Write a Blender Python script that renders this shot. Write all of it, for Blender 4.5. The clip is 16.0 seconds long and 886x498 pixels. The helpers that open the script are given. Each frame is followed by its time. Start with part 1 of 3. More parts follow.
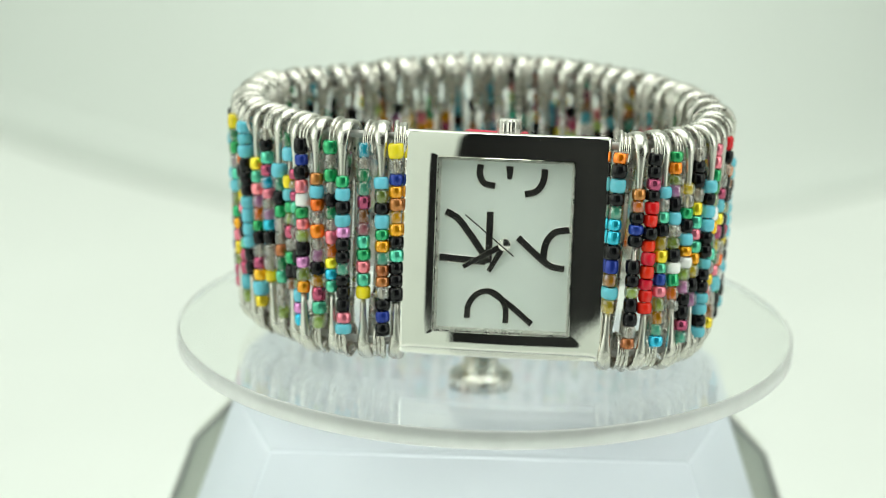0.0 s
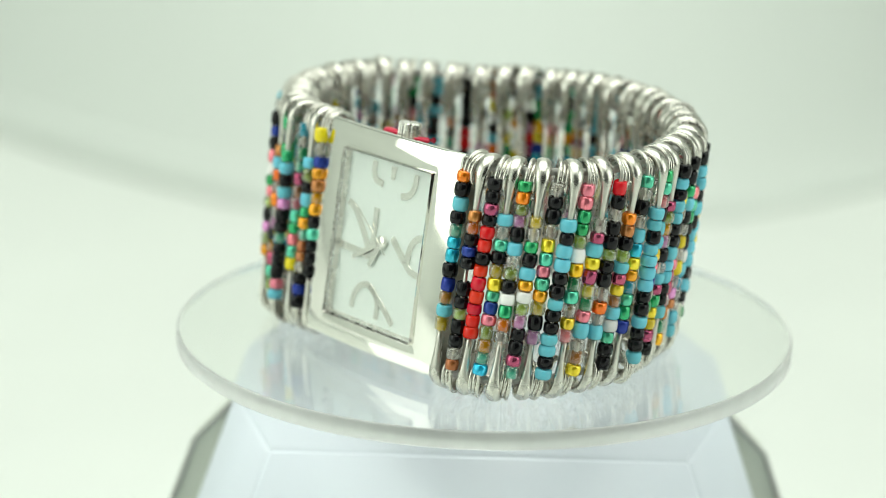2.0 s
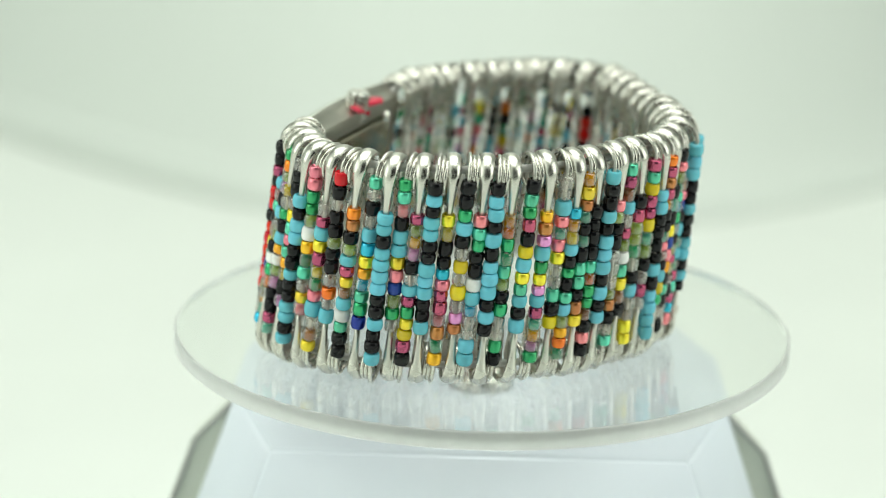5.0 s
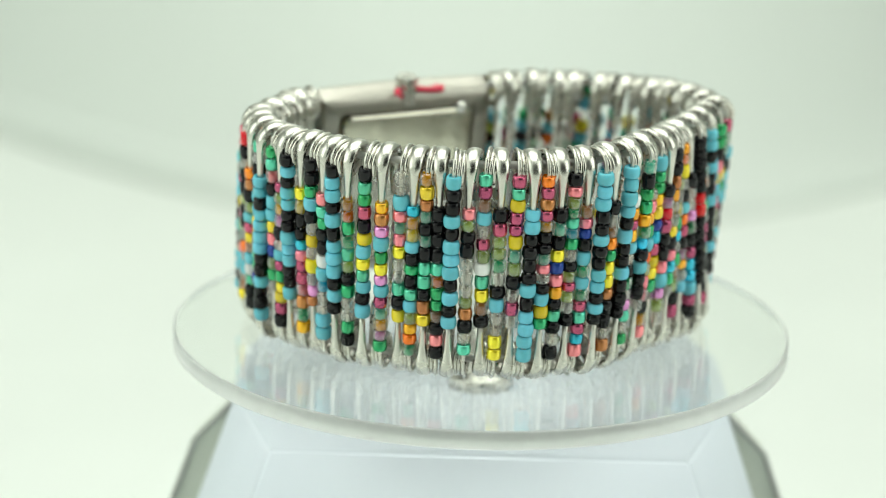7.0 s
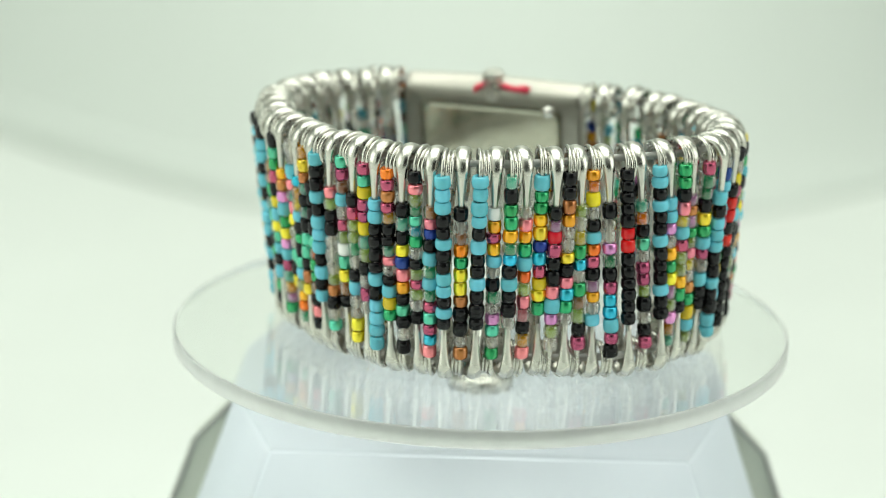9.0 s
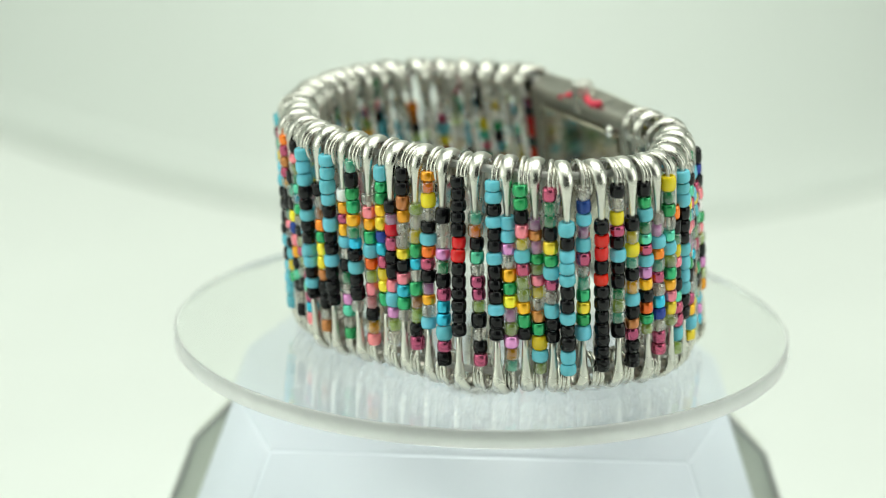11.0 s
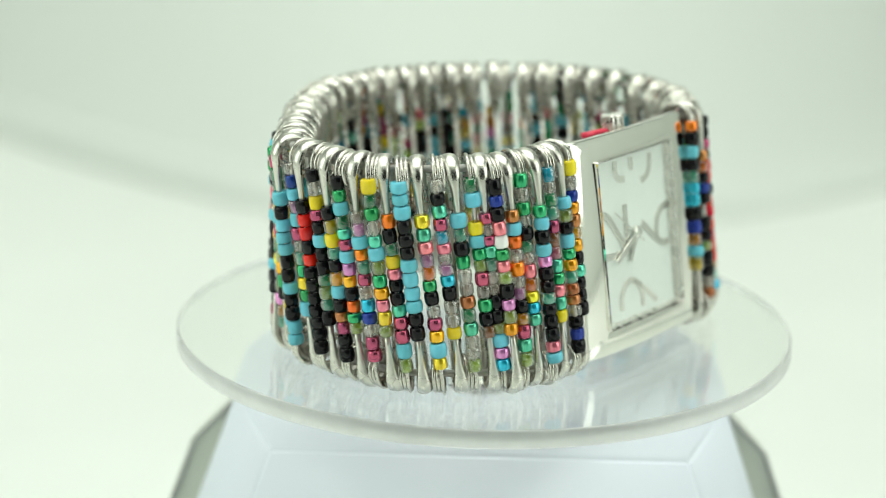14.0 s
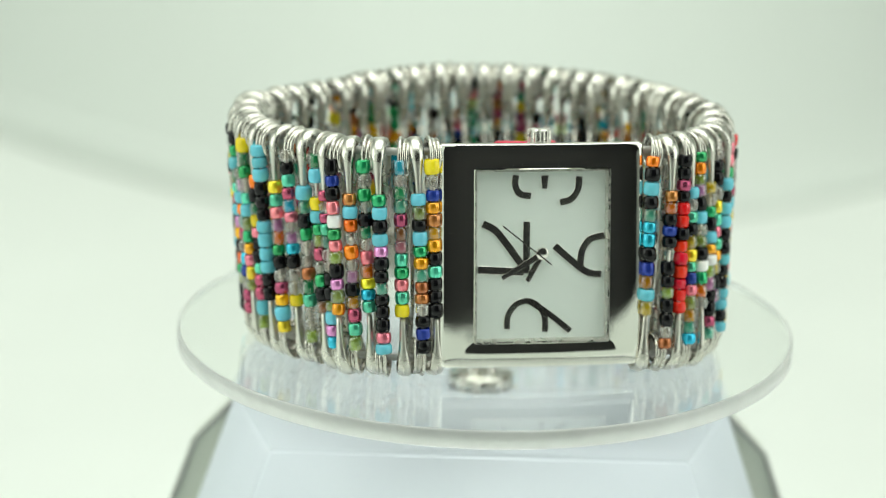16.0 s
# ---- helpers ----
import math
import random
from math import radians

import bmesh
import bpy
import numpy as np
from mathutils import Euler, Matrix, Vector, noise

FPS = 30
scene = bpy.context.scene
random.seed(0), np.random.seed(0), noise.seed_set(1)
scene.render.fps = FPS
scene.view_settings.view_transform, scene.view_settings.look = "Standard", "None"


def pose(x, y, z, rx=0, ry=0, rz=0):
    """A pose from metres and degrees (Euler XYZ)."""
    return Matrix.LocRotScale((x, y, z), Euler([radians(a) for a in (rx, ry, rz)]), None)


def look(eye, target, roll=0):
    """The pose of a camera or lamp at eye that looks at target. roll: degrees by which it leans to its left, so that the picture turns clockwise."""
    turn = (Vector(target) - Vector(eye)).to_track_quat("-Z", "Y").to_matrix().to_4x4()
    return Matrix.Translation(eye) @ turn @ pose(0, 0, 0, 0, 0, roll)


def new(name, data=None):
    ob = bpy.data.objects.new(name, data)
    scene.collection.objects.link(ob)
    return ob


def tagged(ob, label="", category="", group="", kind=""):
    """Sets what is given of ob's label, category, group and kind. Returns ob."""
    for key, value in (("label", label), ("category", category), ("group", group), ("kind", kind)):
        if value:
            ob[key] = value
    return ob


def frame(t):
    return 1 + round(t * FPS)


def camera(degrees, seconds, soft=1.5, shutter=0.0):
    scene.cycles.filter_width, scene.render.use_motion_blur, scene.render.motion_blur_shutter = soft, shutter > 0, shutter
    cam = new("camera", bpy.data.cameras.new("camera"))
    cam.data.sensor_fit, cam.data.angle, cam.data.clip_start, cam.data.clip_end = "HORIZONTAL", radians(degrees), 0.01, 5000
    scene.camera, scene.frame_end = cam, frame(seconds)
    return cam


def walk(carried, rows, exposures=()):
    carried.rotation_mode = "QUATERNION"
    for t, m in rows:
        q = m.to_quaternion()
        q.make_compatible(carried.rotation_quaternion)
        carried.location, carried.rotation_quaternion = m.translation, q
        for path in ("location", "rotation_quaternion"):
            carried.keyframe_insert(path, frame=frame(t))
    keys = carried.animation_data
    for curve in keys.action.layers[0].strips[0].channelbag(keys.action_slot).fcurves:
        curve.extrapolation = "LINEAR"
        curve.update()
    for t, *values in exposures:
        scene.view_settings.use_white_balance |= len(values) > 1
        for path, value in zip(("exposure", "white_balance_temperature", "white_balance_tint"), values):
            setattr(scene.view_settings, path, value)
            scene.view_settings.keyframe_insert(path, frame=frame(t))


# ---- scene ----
cam = camera(22.03, 16.0, soft=0.95)
MM = 0.001
LIFT = 0.096            # height of the bracelet's own middle over the table
EYE = Vector((0.0, -0.300, 0.08399 + LIFT))


def camera_pose():
    yaw, pitch, roll = radians(-1.0868), radians(16.649), radians(1.2573)
    fw = Vector((math.sin(yaw) * math.cos(pitch), math.cos(yaw) * math.cos(pitch), -math.sin(pitch)))
    r = Vector((math.cos(yaw), -math.sin(yaw), 0.0))
    u = r.cross(fw)
    r, u = math.cos(roll) * r + math.sin(roll) * u, -math.sin(roll) * r + math.cos(roll) * u
    m = Matrix((r, u, -fw)).transposed().to_4x4()
    m.translation = EYE
    return m


walk(cam, [(0.0, camera_pose()), (16.0, camera_pose())])
cam.data.dof.use_dof = True
cam.data.dof.focus_distance = 0.2845
cam.data.dof.aperture_fstop = 14.0

# ---- light ----
scene.view_settings.exposure = 0.04
world = bpy.data.worlds.new("studio")
scene.world = world
world.use_nodes = True
bg = world.node_tree.nodes["Background"]
bg.inputs["Color"].default_value = (0.95, 1.0, 0.94, 1)
bg.inputs["Strength"].default_value = 0.12


def softbox(name, eye, target, sx, sy, watts, colour):
    d = bpy.data.lights.new(name, "AREA")
    d.shape, d.size, d.size_y, d.energy, d.color = "RECTANGLE", sx, sy, watts, colour
    ob = new(name, d)
    ob.matrix_world = look(eye, target)
    return ob


softbox("tent_light_top", (0.0, 0.05, 0.72), (0, 0.02, 0), 0.7, 0.7, 3.75, (0.955, 1.0, 0.93))
softbox("tent_light_west", (-0.60, -0.20, 0.36), (0, 0, 0.1), 0.5, 0.6, 1.5, (0.955, 1.0, 0.93))
softbox("tent_light_east", (0.60, -0.20, 0.36), (0, 0, 0.1), 0.5, 0.6, 1.5, (0.955, 1.0, 0.93))


# ---- materials ----
def material(name, colour, rough=0.5, metal=0.0, transmission=0.0, ior=1.5, noise_scale=0.0, noise_amount=0.1,
             bump=0.0, bump_scale=400.0, coat=0.0, spread=0.0, rough_spread=0.0, gloss=0.5):
    m = bpy.data.materials.new(name)
    m.use_nodes = True
    nt = m.node_tree
    b = nt.nodes["Principled BSDF"]
    b.inputs["Base Color"].default_value = (*colour, 1)
    b.inputs["Roughness"].default_value = rough
    b.inputs["Metallic"].default_value = metal
    b.inputs["Transmission Weight"].default_value = transmission
    b.inputs["IOR"].default_value = ior
    b.inputs["Coat Weight"].default_value = coat
    b.inputs["Specular IOR Level"].default_value = gloss
    link = nt.links.new
    co = nt.nodes.new("ShaderNodeTexCoord")
    source = None
    if noise_scale:
        n = nt.nodes.new("ShaderNodeTexNoise")
        n.inputs["Scale"].default_value = noise_scale
        n.inputs["Detail"].default_value = 5
        link(co.outputs["Object"], n.inputs["Vector"])
        mix = nt.nodes.new("ShaderNodeHueSaturation")
        mix.inputs["Color"].default_value = (*colour, 1)
        mr = nt.nodes.new("ShaderNodeMapRange")
        mr.inputs["From Min"].default_value, mr.inputs["From Max"].default_value = 0.3, 0.7
        mr.inputs["To Min"].default_value, mr.inputs["To Max"].default_value = 1 - noise_amount, 1 + noise_amount
        link(n.outputs["Fac"], mr.inputs["Value"])
        link(mr.outputs["Result"], mix.inputs["Value"])
        link(mix.outputs["Color"], b.inputs["Base Color"])
        source = mix
        if rough_spread:
            rr = nt.nodes.new("ShaderNodeMapRange")
            rr.inputs["From Min"].default_value, rr.inputs["From Max"].default_value = 0.3, 0.7
            rr.inputs["To Min"].default_value, rr.inputs["To Max"].default_value = max(0.02, rough - rough_spread), rough + rough_spread
            link(n.outputs["Fac"], rr.inputs["Value"])
            link(rr.outputs["Result"], b.inputs["Roughness"])
    if spread:
        info = nt.nodes.new("ShaderNodeObjectInfo")
        hs = nt.nodes.new("ShaderNodeHueSaturation")
        hs.inputs["Color"].default_value = (*colour, 1)
        if source:
            link(source.outputs["Color"], hs.inputs["Color"])
        mr = nt.nodes.new("ShaderNodeMapRange")
        mr.inputs["To Min"].default_value, mr.inputs["To Max"].default_value = 1 - spread, 1 + spread
        link(info.outputs["Random"], mr.inputs["Value"])
        link(mr.outputs["Result"], hs.inputs["Value"])
        hue = nt.nodes.new("ShaderNodeMapRange")
        hue.inputs["To Min"].default_value, hue.inputs["To Max"].default_value = 0.5 - spread * 0.06, 0.5 + spread * 0.06
        link(info.outputs["Random"], hue.inputs["Value"])
        link(hue.outputs["Result"], hs.inputs["Hue"])
        link(hs.outputs["Color"], b.inputs["Base Color"])
    if bump:
        n2 = nt.nodes.new("ShaderNodeTexNoise")
        n2.inputs["Scale"].default_value = bump_scale
        n2.inputs["Detail"].default_value = 4
        link(co.outputs["Object"], n2.inputs["Vector"])
        bp = nt.nodes.new("ShaderNodeBump")
        bp.inputs["Strength"].default_value = bump
        bp.inputs["Distance"].default_value = 0.0002
        link(n2.outputs["Fac"], bp.inputs["Height"])
        link(bp.outputs["Normal"], b.inputs["Normal"])
    return m


PAPER = material("white_paper", (0.80, 0.83, 0.79), 0.85, noise_scale=9, noise_amount=0.03, bump=0.1, bump_scale=900)
PAPER_BACK = material("white_cloth", (0.70, 0.74, 0.70), 0.9, noise_scale=6, noise_amount=0.03, bump=0.15, bump_scale=1200)
DARK = material("dark_room_wall", (0.02, 0.02, 0.02), 0.8, noise_scale=5, noise_amount=0.2)
ACRYLIC = material("clear_acrylic", (0.97, 0.985, 0.97), 0.03, transmission=1.0, ior=1.49, noise_scale=60, noise_amount=0.01, rough_spread=0.02)
ACRYLIC_RIM = material("frosted_acrylic_rim", (0.85, 0.87, 0.85), 0.38, transmission=0.7, ior=1.49, noise_scale=400, noise_amount=0.04)
PLASTIC = material("white_plastic", (0.65, 0.70, 0.76), 0.35, noise_scale=40, noise_amount=0.02, bump=0.05)
GREY_PLASTIC = material("grey_plastic", (0.62, 0.66, 0.57), 0.35, noise_scale=60, noise_amount=0.06, bump=0.05)
EDGE_PLASTIC = material("dark_grey_plastic", (0.40, 0.41, 0.38), 0.4, noise_scale=60, noise_amount=0.1)
STEEL = material("nickel_plated_wire", (0.68, 0.66, 0.60), 0.29, 1.0, noise_scale=500, noise_amount=0.08, rough_spread=0.07, spread=0.06)
CHROME = material("polished_chrome", (0.90, 0.88, 0.83), 0.05, 1.0, noise_scale=200, noise_amount=0.02, rough_spread=0.02)
BRUSHED = material("brushed_steel", (0.74, 0.72, 0.67), 0.28, 1.0, noise_scale=700, noise_amount=0.08, rough_spread=0.08)
SATIN = material("satin_case_steel", (0.44, 0.42, 0.37), 0.36, 1.0, noise_scale=600, noise_amount=0.08, rough_spread=0.06)
BACK_STEEL = material("polished_back_steel", (0.55, 0.53, 0.44), 0.12, 1.0, noise_scale=300, noise_amount=0.1, rough_spread=0.05)
DIAL = material("silver_white_dial", (0.72, 0.80, 0.735), 0.55, 0.0, noise_scale=900, noise_amount=0.015)
GLASS = material("watch_crystal", (1, 1, 1), 0.0, transmission=1.0, ior=1.45)
RED_TAB = material("red_plastic_tab", (0.75, 0.03, 0.08), 0.35, noise_scale=300, noise_amount=0.08)
CORD = material("white_elastic_cord", (0.75, 0.74, 0.70), 0.6, noise_scale=800, noise_amount=0.1, bump=0.3, bump_scale=3000)



def tinted_glass(name, tint, clear, rough=0.03):
    """Seed-bead glass: partly see-through, partly refracting, with a glossy skin."""
    m = bpy.data.materials.new(name)
    m.use_nodes = True
    nt = m.node_tree
    link = nt.links.new
    out = nt.nodes["Material Output"]
    b = nt.nodes["Principled BSDF"]
    b.inputs["Transmission Weight"].default_value = 1.0
    b.inputs["IOR"].default_value = 1.5
    info = nt.nodes.new("ShaderNodeObjectInfo")
    hs = nt.nodes.new("ShaderNodeHueSaturation")
    hs.inputs["Color"].default_value = (*tint, 1)
    for socket, low, high in (("Saturation", 0.75, 1.25), ("Value", 0.9, 1.06)):
        mr = nt.nodes.new("ShaderNodeMapRange")
        mr.inputs["To Min"].default_value, mr.inputs["To Max"].default_value = low, high
        link(info.outputs["Random"], mr.inputs["Value"])
        link(mr.outputs["Result"], hs.inputs[socket])
    co = nt.nodes.new("ShaderNodeTexCoord")
    grain = nt.nodes.new("ShaderNodeTexNoise")
    grain.inputs["Scale"].default_value = 1400
    link(co.outputs["Object"], grain.inputs["Vector"])
    rr = nt.nodes.new("ShaderNodeMapRange")
    rr.inputs["To Min"].default_value, rr.inputs["To Max"].default_value = rough * 0.3, rough * 2.2
    link(grain.outputs["Fac"], rr.inputs["Value"])
    link(rr.outputs["Result"], b.inputs["Roughness"])
    bp = nt.nodes.new("ShaderNodeBump")
    bp.inputs["Strength"].default_value, bp.inputs["Distance"].default_value = 0.35, 0.0002
    link(grain.outputs["Fac"], bp.inputs["Height"])
    link(bp.outputs["Normal"], b.inputs["Normal"])
    link(hs.outputs["Color"], b.inputs["Base Color"])
    see = nt.nodes.new("ShaderNodeBsdfTransparent")
    link(hs.outputs["Color"], see.inputs["Color"])
    gloss = nt.nodes.new("ShaderNodeBsdfGlossy")
    gloss.inputs["Roughness"].default_value = 0.04
    edge = nt.nodes.new("ShaderNodeLayerWeight")
    edge.inputs["Blend"].default_value = 0.3
    shine = nt.nodes.new("ShaderNodeMapRange")
    shine.inputs["To Min"].default_value, shine.inputs["To Max"].default_value = 0.08, 0.75
    link(edge.outputs["Facing"], shine.inputs["Value"])
    mix, skin = nt.nodes.new("ShaderNodeMixShader"), nt.nodes.new("ShaderNodeMixShader")
    mix.inputs["Fac"].default_value = clear
    link(b.outputs["BSDF"], mix.inputs[1])
    link(see.outputs["BSDF"], mix.inputs[2])
    link(shine.outputs["Result"], skin.inputs["Fac"])
    link(mix.outputs["Shader"], skin.inputs[1])
    link(gloss.outputs["BSDF"], skin.inputs[2])
    link(skin.outputs["Shader"], out.inputs["Surface"])
    return m


def lining(name, colour, clear):
    """The coloured skin of a bead's hole, which lets some light through."""
    m = material(name, colour, 0.25, 0.0, coat=0.3, noise_scale=1500, noise_amount=0.15, spread=0.2)
    nt = m.node_tree
    b, out = nt.nodes["Principled BSDF"], nt.nodes["Material Output"]
    glow, mix = nt.nodes.new("ShaderNodeBsdfTranslucent"), nt.nodes.new("ShaderNodeMixShader")
    glow.inputs["Color"].default_value = (*colour, 1)
    mix.inputs["Fac"].default_value = 0.45
    nt.links.new(b.outputs["BSDF"], mix.inputs[1])
    nt.links.new(glow.outputs["BSDF"], mix.inputs[2])
    see, both = nt.nodes.new("ShaderNodeBsdfTransparent"), nt.nodes.new("ShaderNodeMixShader")
    see.inputs["Color"].default_value = (*(c ** 0.4 for c in colour), 1)
    both.inputs["Fac"].default_value = clear
    nt.links.new(mix.outputs["Shader"], both.inputs[1])
    nt.links.new(see.outputs["BSDF"], both.inputs[2])
    nt.links.new(both.outputs["Shader"], out.inputs["Surface"])
    return m


# solid beads, by colour letter: base colour, roughness, transmission, metallic
SOLID = {
    "T": ("turquoise", (0.15, 0.60, 0.74), 0.16, 0.0, 0.0),
    "K": ("black", (0.004, 0.004, 0.005), 0.05, 0.0, 0.0),
    "Y": ("yellow", (0.95, 0.74, 0.02), 0.12, 0.1, 0.0),
    "R": ("red", (0.92, 0.018, 0.008), 0.06, 0.15, 0.0),
    "W": ("white", (0.90, 0.90, 0.88), 0.12, 0.0, 0.0),
    "B": ("blue", (0.02, 0.06, 0.36), 0.06, 0.2, 0.3),
    "U": ("plum", (0.50, 0.10, 0.19), 0.1, 0.0, 0.75),
}
# colour-lined glass beads, by colour letter: the glass, the lining round the hole
LINED = {
    "A": ("amber", (1.0, 0.86, 0.50), (1.0, 0.52, 0.01)),
    "D": ("gold", (1.0, 0.94, 0.58), (1.0, 0.80, 0.05)),
    "G": ("green", (0.68, 0.96, 0.80), (0.03, 0.46, 0.18)),
    "L": ("pale_green", (0.95, 1.0, 0.78), (0.62, 0.84, 0.16)),
    "M": ("mint", (0.78, 0.98, 0.90), (0.14, 0.66, 0.46)),
    "C": ("clear", (1.0, 0.985, 0.96), (0.95, 0.91, 0.85)),
    "P": ("pink", (1.0, 0.86, 0.86), (1.0, 0.32, 0.38)),
    "V": ("lilac", (0.98, 0.86, 0.98), (0.80, 0.36, 0.70)),
    "E": ("teal", (0.72, 0.96, 1.0), (0.03, 0.60, 0.82)),
    "N": ("brown", (0.92, 0.74, 0.58), (0.58, 0.24, 0.07)),
    "O": ("orange", (1.0, 0.72, 0.48), (1.0, 0.26, 0.005)),
    "S": ("smoke", (0.93, 0.89, 0.85), (0.74, 0.64, 0.56)),
}
BEADS = {k: v[0] for k, v in (*SOLID.items(), *LINED.items())}
BEAD_MATERIAL = {k: (material(v[0] + "_glass", v[1], v[2], v[4], v[3], 1.5, noise_scale=900, noise_amount=0.08, spread=0.14,
                              rough_spread=0.03, gloss=0.3 if k == "K" else 0.5),) * 2 for k, v in SOLID.items()}
LUSTRE = {}
for k, v in LINED.items():
    BEAD_MATERIAL[k] = (tinted_glass(v[0] + "_glass", tuple(c ** 0.35 for c in v[1]), 0.6 if k in "CSL" else 0.85), lining(v[0] + "_lining", v[2], {"C": 0.8, "S": 0.7, "L": 0.45}.get(k, 0.12)))
    # some beads of each colour have a lustrous coating
    if k not in "CSL":
        LUSTRE[k] = (material(v[0] + "_lustre_glass", tuple(c ** 1.2 for c in v[2]), 0.11, 0.6, noise_scale=900, noise_amount=0.1,
                              spread=0.16, rough_spread=0.04, coat=0.5, gloss=0.8),) * 2


# ---- mesh helpers ----
def mesh_of(bm, name, mat, smooth=True):
    me = bpy.data.meshes.new(name)
    bmesh.ops.recalc_face_normals(bm, faces=bm.faces)
    bm.to_mesh(me)
    bm.free()
    for m in (mat if isinstance(mat, (list, tuple)) else [mat]):
        me.materials.append(m)
    if smooth:
        me.shade_smooth()
    return me


def part(name, bm, mat, parent, label="", smooth=True):
    ob = new(name, bm if isinstance(bm, bpy.types.Mesh) else mesh_of(bm, name, mat, smooth))
    ob.parent = parent
    if label:
        ob["label"] = label
    return ob


def sweep(bm, path, widths, sides=8, across=Vector((1, 0, 0)), cap=True):
    """A tube along path; widths: (half width along 'across', half thickness) for each point."""
    rings = []
    n = len(path)
    for i, p in enumerate(path):
        t = (path[min(i + 1, n - 1)] - path[max(i - 1, 0)]).normalized()
        a = (across - t * across.dot(t)).normalized()
        b = t.cross(a)
        w, h = widths[i]
        rings.append([bm.verts.new(p + a * (w * math.cos(k * 2 * math.pi / sides)) + b * (h * math.sin(k * 2 * math.pi / sides)))
                      for k in range(sides)])
    for r0, r1 in zip(rings, rings[1:]):
        for k in range(sides):
            bm.faces.new((r0[k], r0[(k + 1) % sides], r1[(k + 1) % sides], r1[k]))
    if cap:
        bm.faces.new(rings[0][::-1])
        bm.faces.new(rings[-1])
    return bm


def lathe(bm, profile, sides=24):
    rings = []
    for r, z in profile:
        rings.append([bm.verts.new((r * math.cos(k * 2 * math.pi / sides), r * math.sin(k * 2 * math.pi / sides), z)) for k in range(sides)])
    for r0, r1 in zip(rings, rings[1:]):
        for k in range(sides):
            bm.faces.new((r0[k], r0[(k + 1) % sides], r1[(k + 1) % sides], r1[k]))
    return rings


def loft(bm, polygons, cap=True):
    rings = [[bm.verts.new(p) for p in poly] for poly in polygons]
    n = len(rings[0])
    for r0, r1 in zip(rings, rings[1:]):
        for k in range(n):
            bm.faces.new((r0[k], r0[(k + 1) % n], r1[(k + 1) % n], r1[k]))
    if cap:
        bm.faces.new(rings[0][::-1])
        bm.faces.new(rings[-1])
    return rings


def box(bm, x0, x1, y0, y1, z0, z1, bevel=0.0):
    m = Matrix.Translation(((x0 + x1) / 2, (y0 + y1) / 2, (z0 + z1) / 2)) @ Matrix.Diagonal((x1 - x0, y1 - y0, z1 - z0, 1))
    made = bmesh.ops.create_cube(bm, size=1, matrix=m)
    if bevel:
        edges = list({e for v in made["verts"] for e in v.link_edges})
        bmesh.ops.bevel(bm, geom=edges, offset=bevel, segments=2, profile=0.5, affect="EDGES")
    return bm


def structure(name, bm, mat, label, category, smooth=False):
    ob = new(name, mesh_of(bm, name, mat, smooth))
    return tagged(ob, label, category, kind="structure")


# ---- the tent round the turntable ----
def build_tent():
    bm = bmesh.new()
    box(bm, -0.75, 0.75, -0.75, 0.9, -0.01, 0.0)
    structure("floor", bm, PAPER, "smooth white paper sheet under the turntable", "floor")
    # cloth behind, its foot bulging towards the middle, with a rolled fold along it
    def foot(x):
        return 0.322 + 5.4 * x * x / (1 + 2.2 * abs(x))
    bm = bmesh.new()
    prof = ((-0.0064, 0.0003), (-0.0066, 0.0018), (-0.0062, 0.0042), (-0.0052, 0.0066), (-0.0028, 0.0086), (0.0005, 0.0094), (0.0040, 0.0088), (0.0068, 0.0068),
            (0.0090, 0.0050), (0.012, 0.0056), (0.018, 0.010), (0.026, 0.019), (0.04, 0.04), (0.06, 0.075), (0.09, 0.14), (0.12, 0.25), (0.14, 0.42), (0.15, 0.65), (0.15, 0.95))
    rows = []
    for i in range(61):
        x = -0.75 + 1.5 * i / 60
        # the roll is tighter and taller towards the west
        w = 1 / (1 + math.exp((x + 0.02) * 45))
        rows.append([bm.verts.new((x, min(foot(x) + dy, 0.895), zz * (1 + (0.65 * w - 0.5) * max(0.0, 1 - abs(dy) / 0.05)))) for dy, zz in prof])
    for r0, r1 in zip(rows, rows[1:]):
        for j in range(len(prof) - 1):
            bm.faces.new((r0[j], r1[j], r1[j + 1], r0[j + 1]))
    structure("backdrop", bm, PAPER_BACK, "pale grey-green cloth backdrop with a soft fold at its foot", "backdrop", True)
    for name, x in (("wall_west", -0.76), ("wall_east", 0.76)):
        bm = bmesh.new()
        box(bm, x - 0.005, x + 0.005, -0.75, 0.9, 0, 0.95)
        structure(name, bm, PAPER_BACK, "white cloth side of the light tent", "wall")
    bm = bmesh.new()
    box(bm, -0.77, 0.77, -0.75, 0.9, 0.951, 0.96)
    structure("ceiling", bm, PAPER_BACK, "white cloth top of the light tent", "ceiling")
    # front with a tall opening to the dark room beyond
    bm = bmesh.new()
    box(bm, -0.755, -0.13, -0.46, -0.45, 0.0, 0.95)
    box(bm, 0.60, 0.755, -0.46, -0.45, 0.0, 0.95)
    box(bm, -0.13, 0.60, -0.46, -0.45, 0.0, 0.05)
    box(bm, -0.13, 0.60, -0.46, -0.45, 0.60, 0.95)
    structure("wall_front", bm, PAPER_BACK, "white cloth front of the tent with an opening", "wall")
    bm = bmesh.new()
    box(bm, -0.76, 0.76, -0.76, -0.75, 0.0, 0.95)
    structure("wall_room", bm, DARK, "dark wall of the room beyond the tent", "wall")


build_tent()


# ---- turntable ----
DISC_TOP, DISC_R, DISC_T = -16.0 * MM, 42.4 * MM, 2.4 * MM


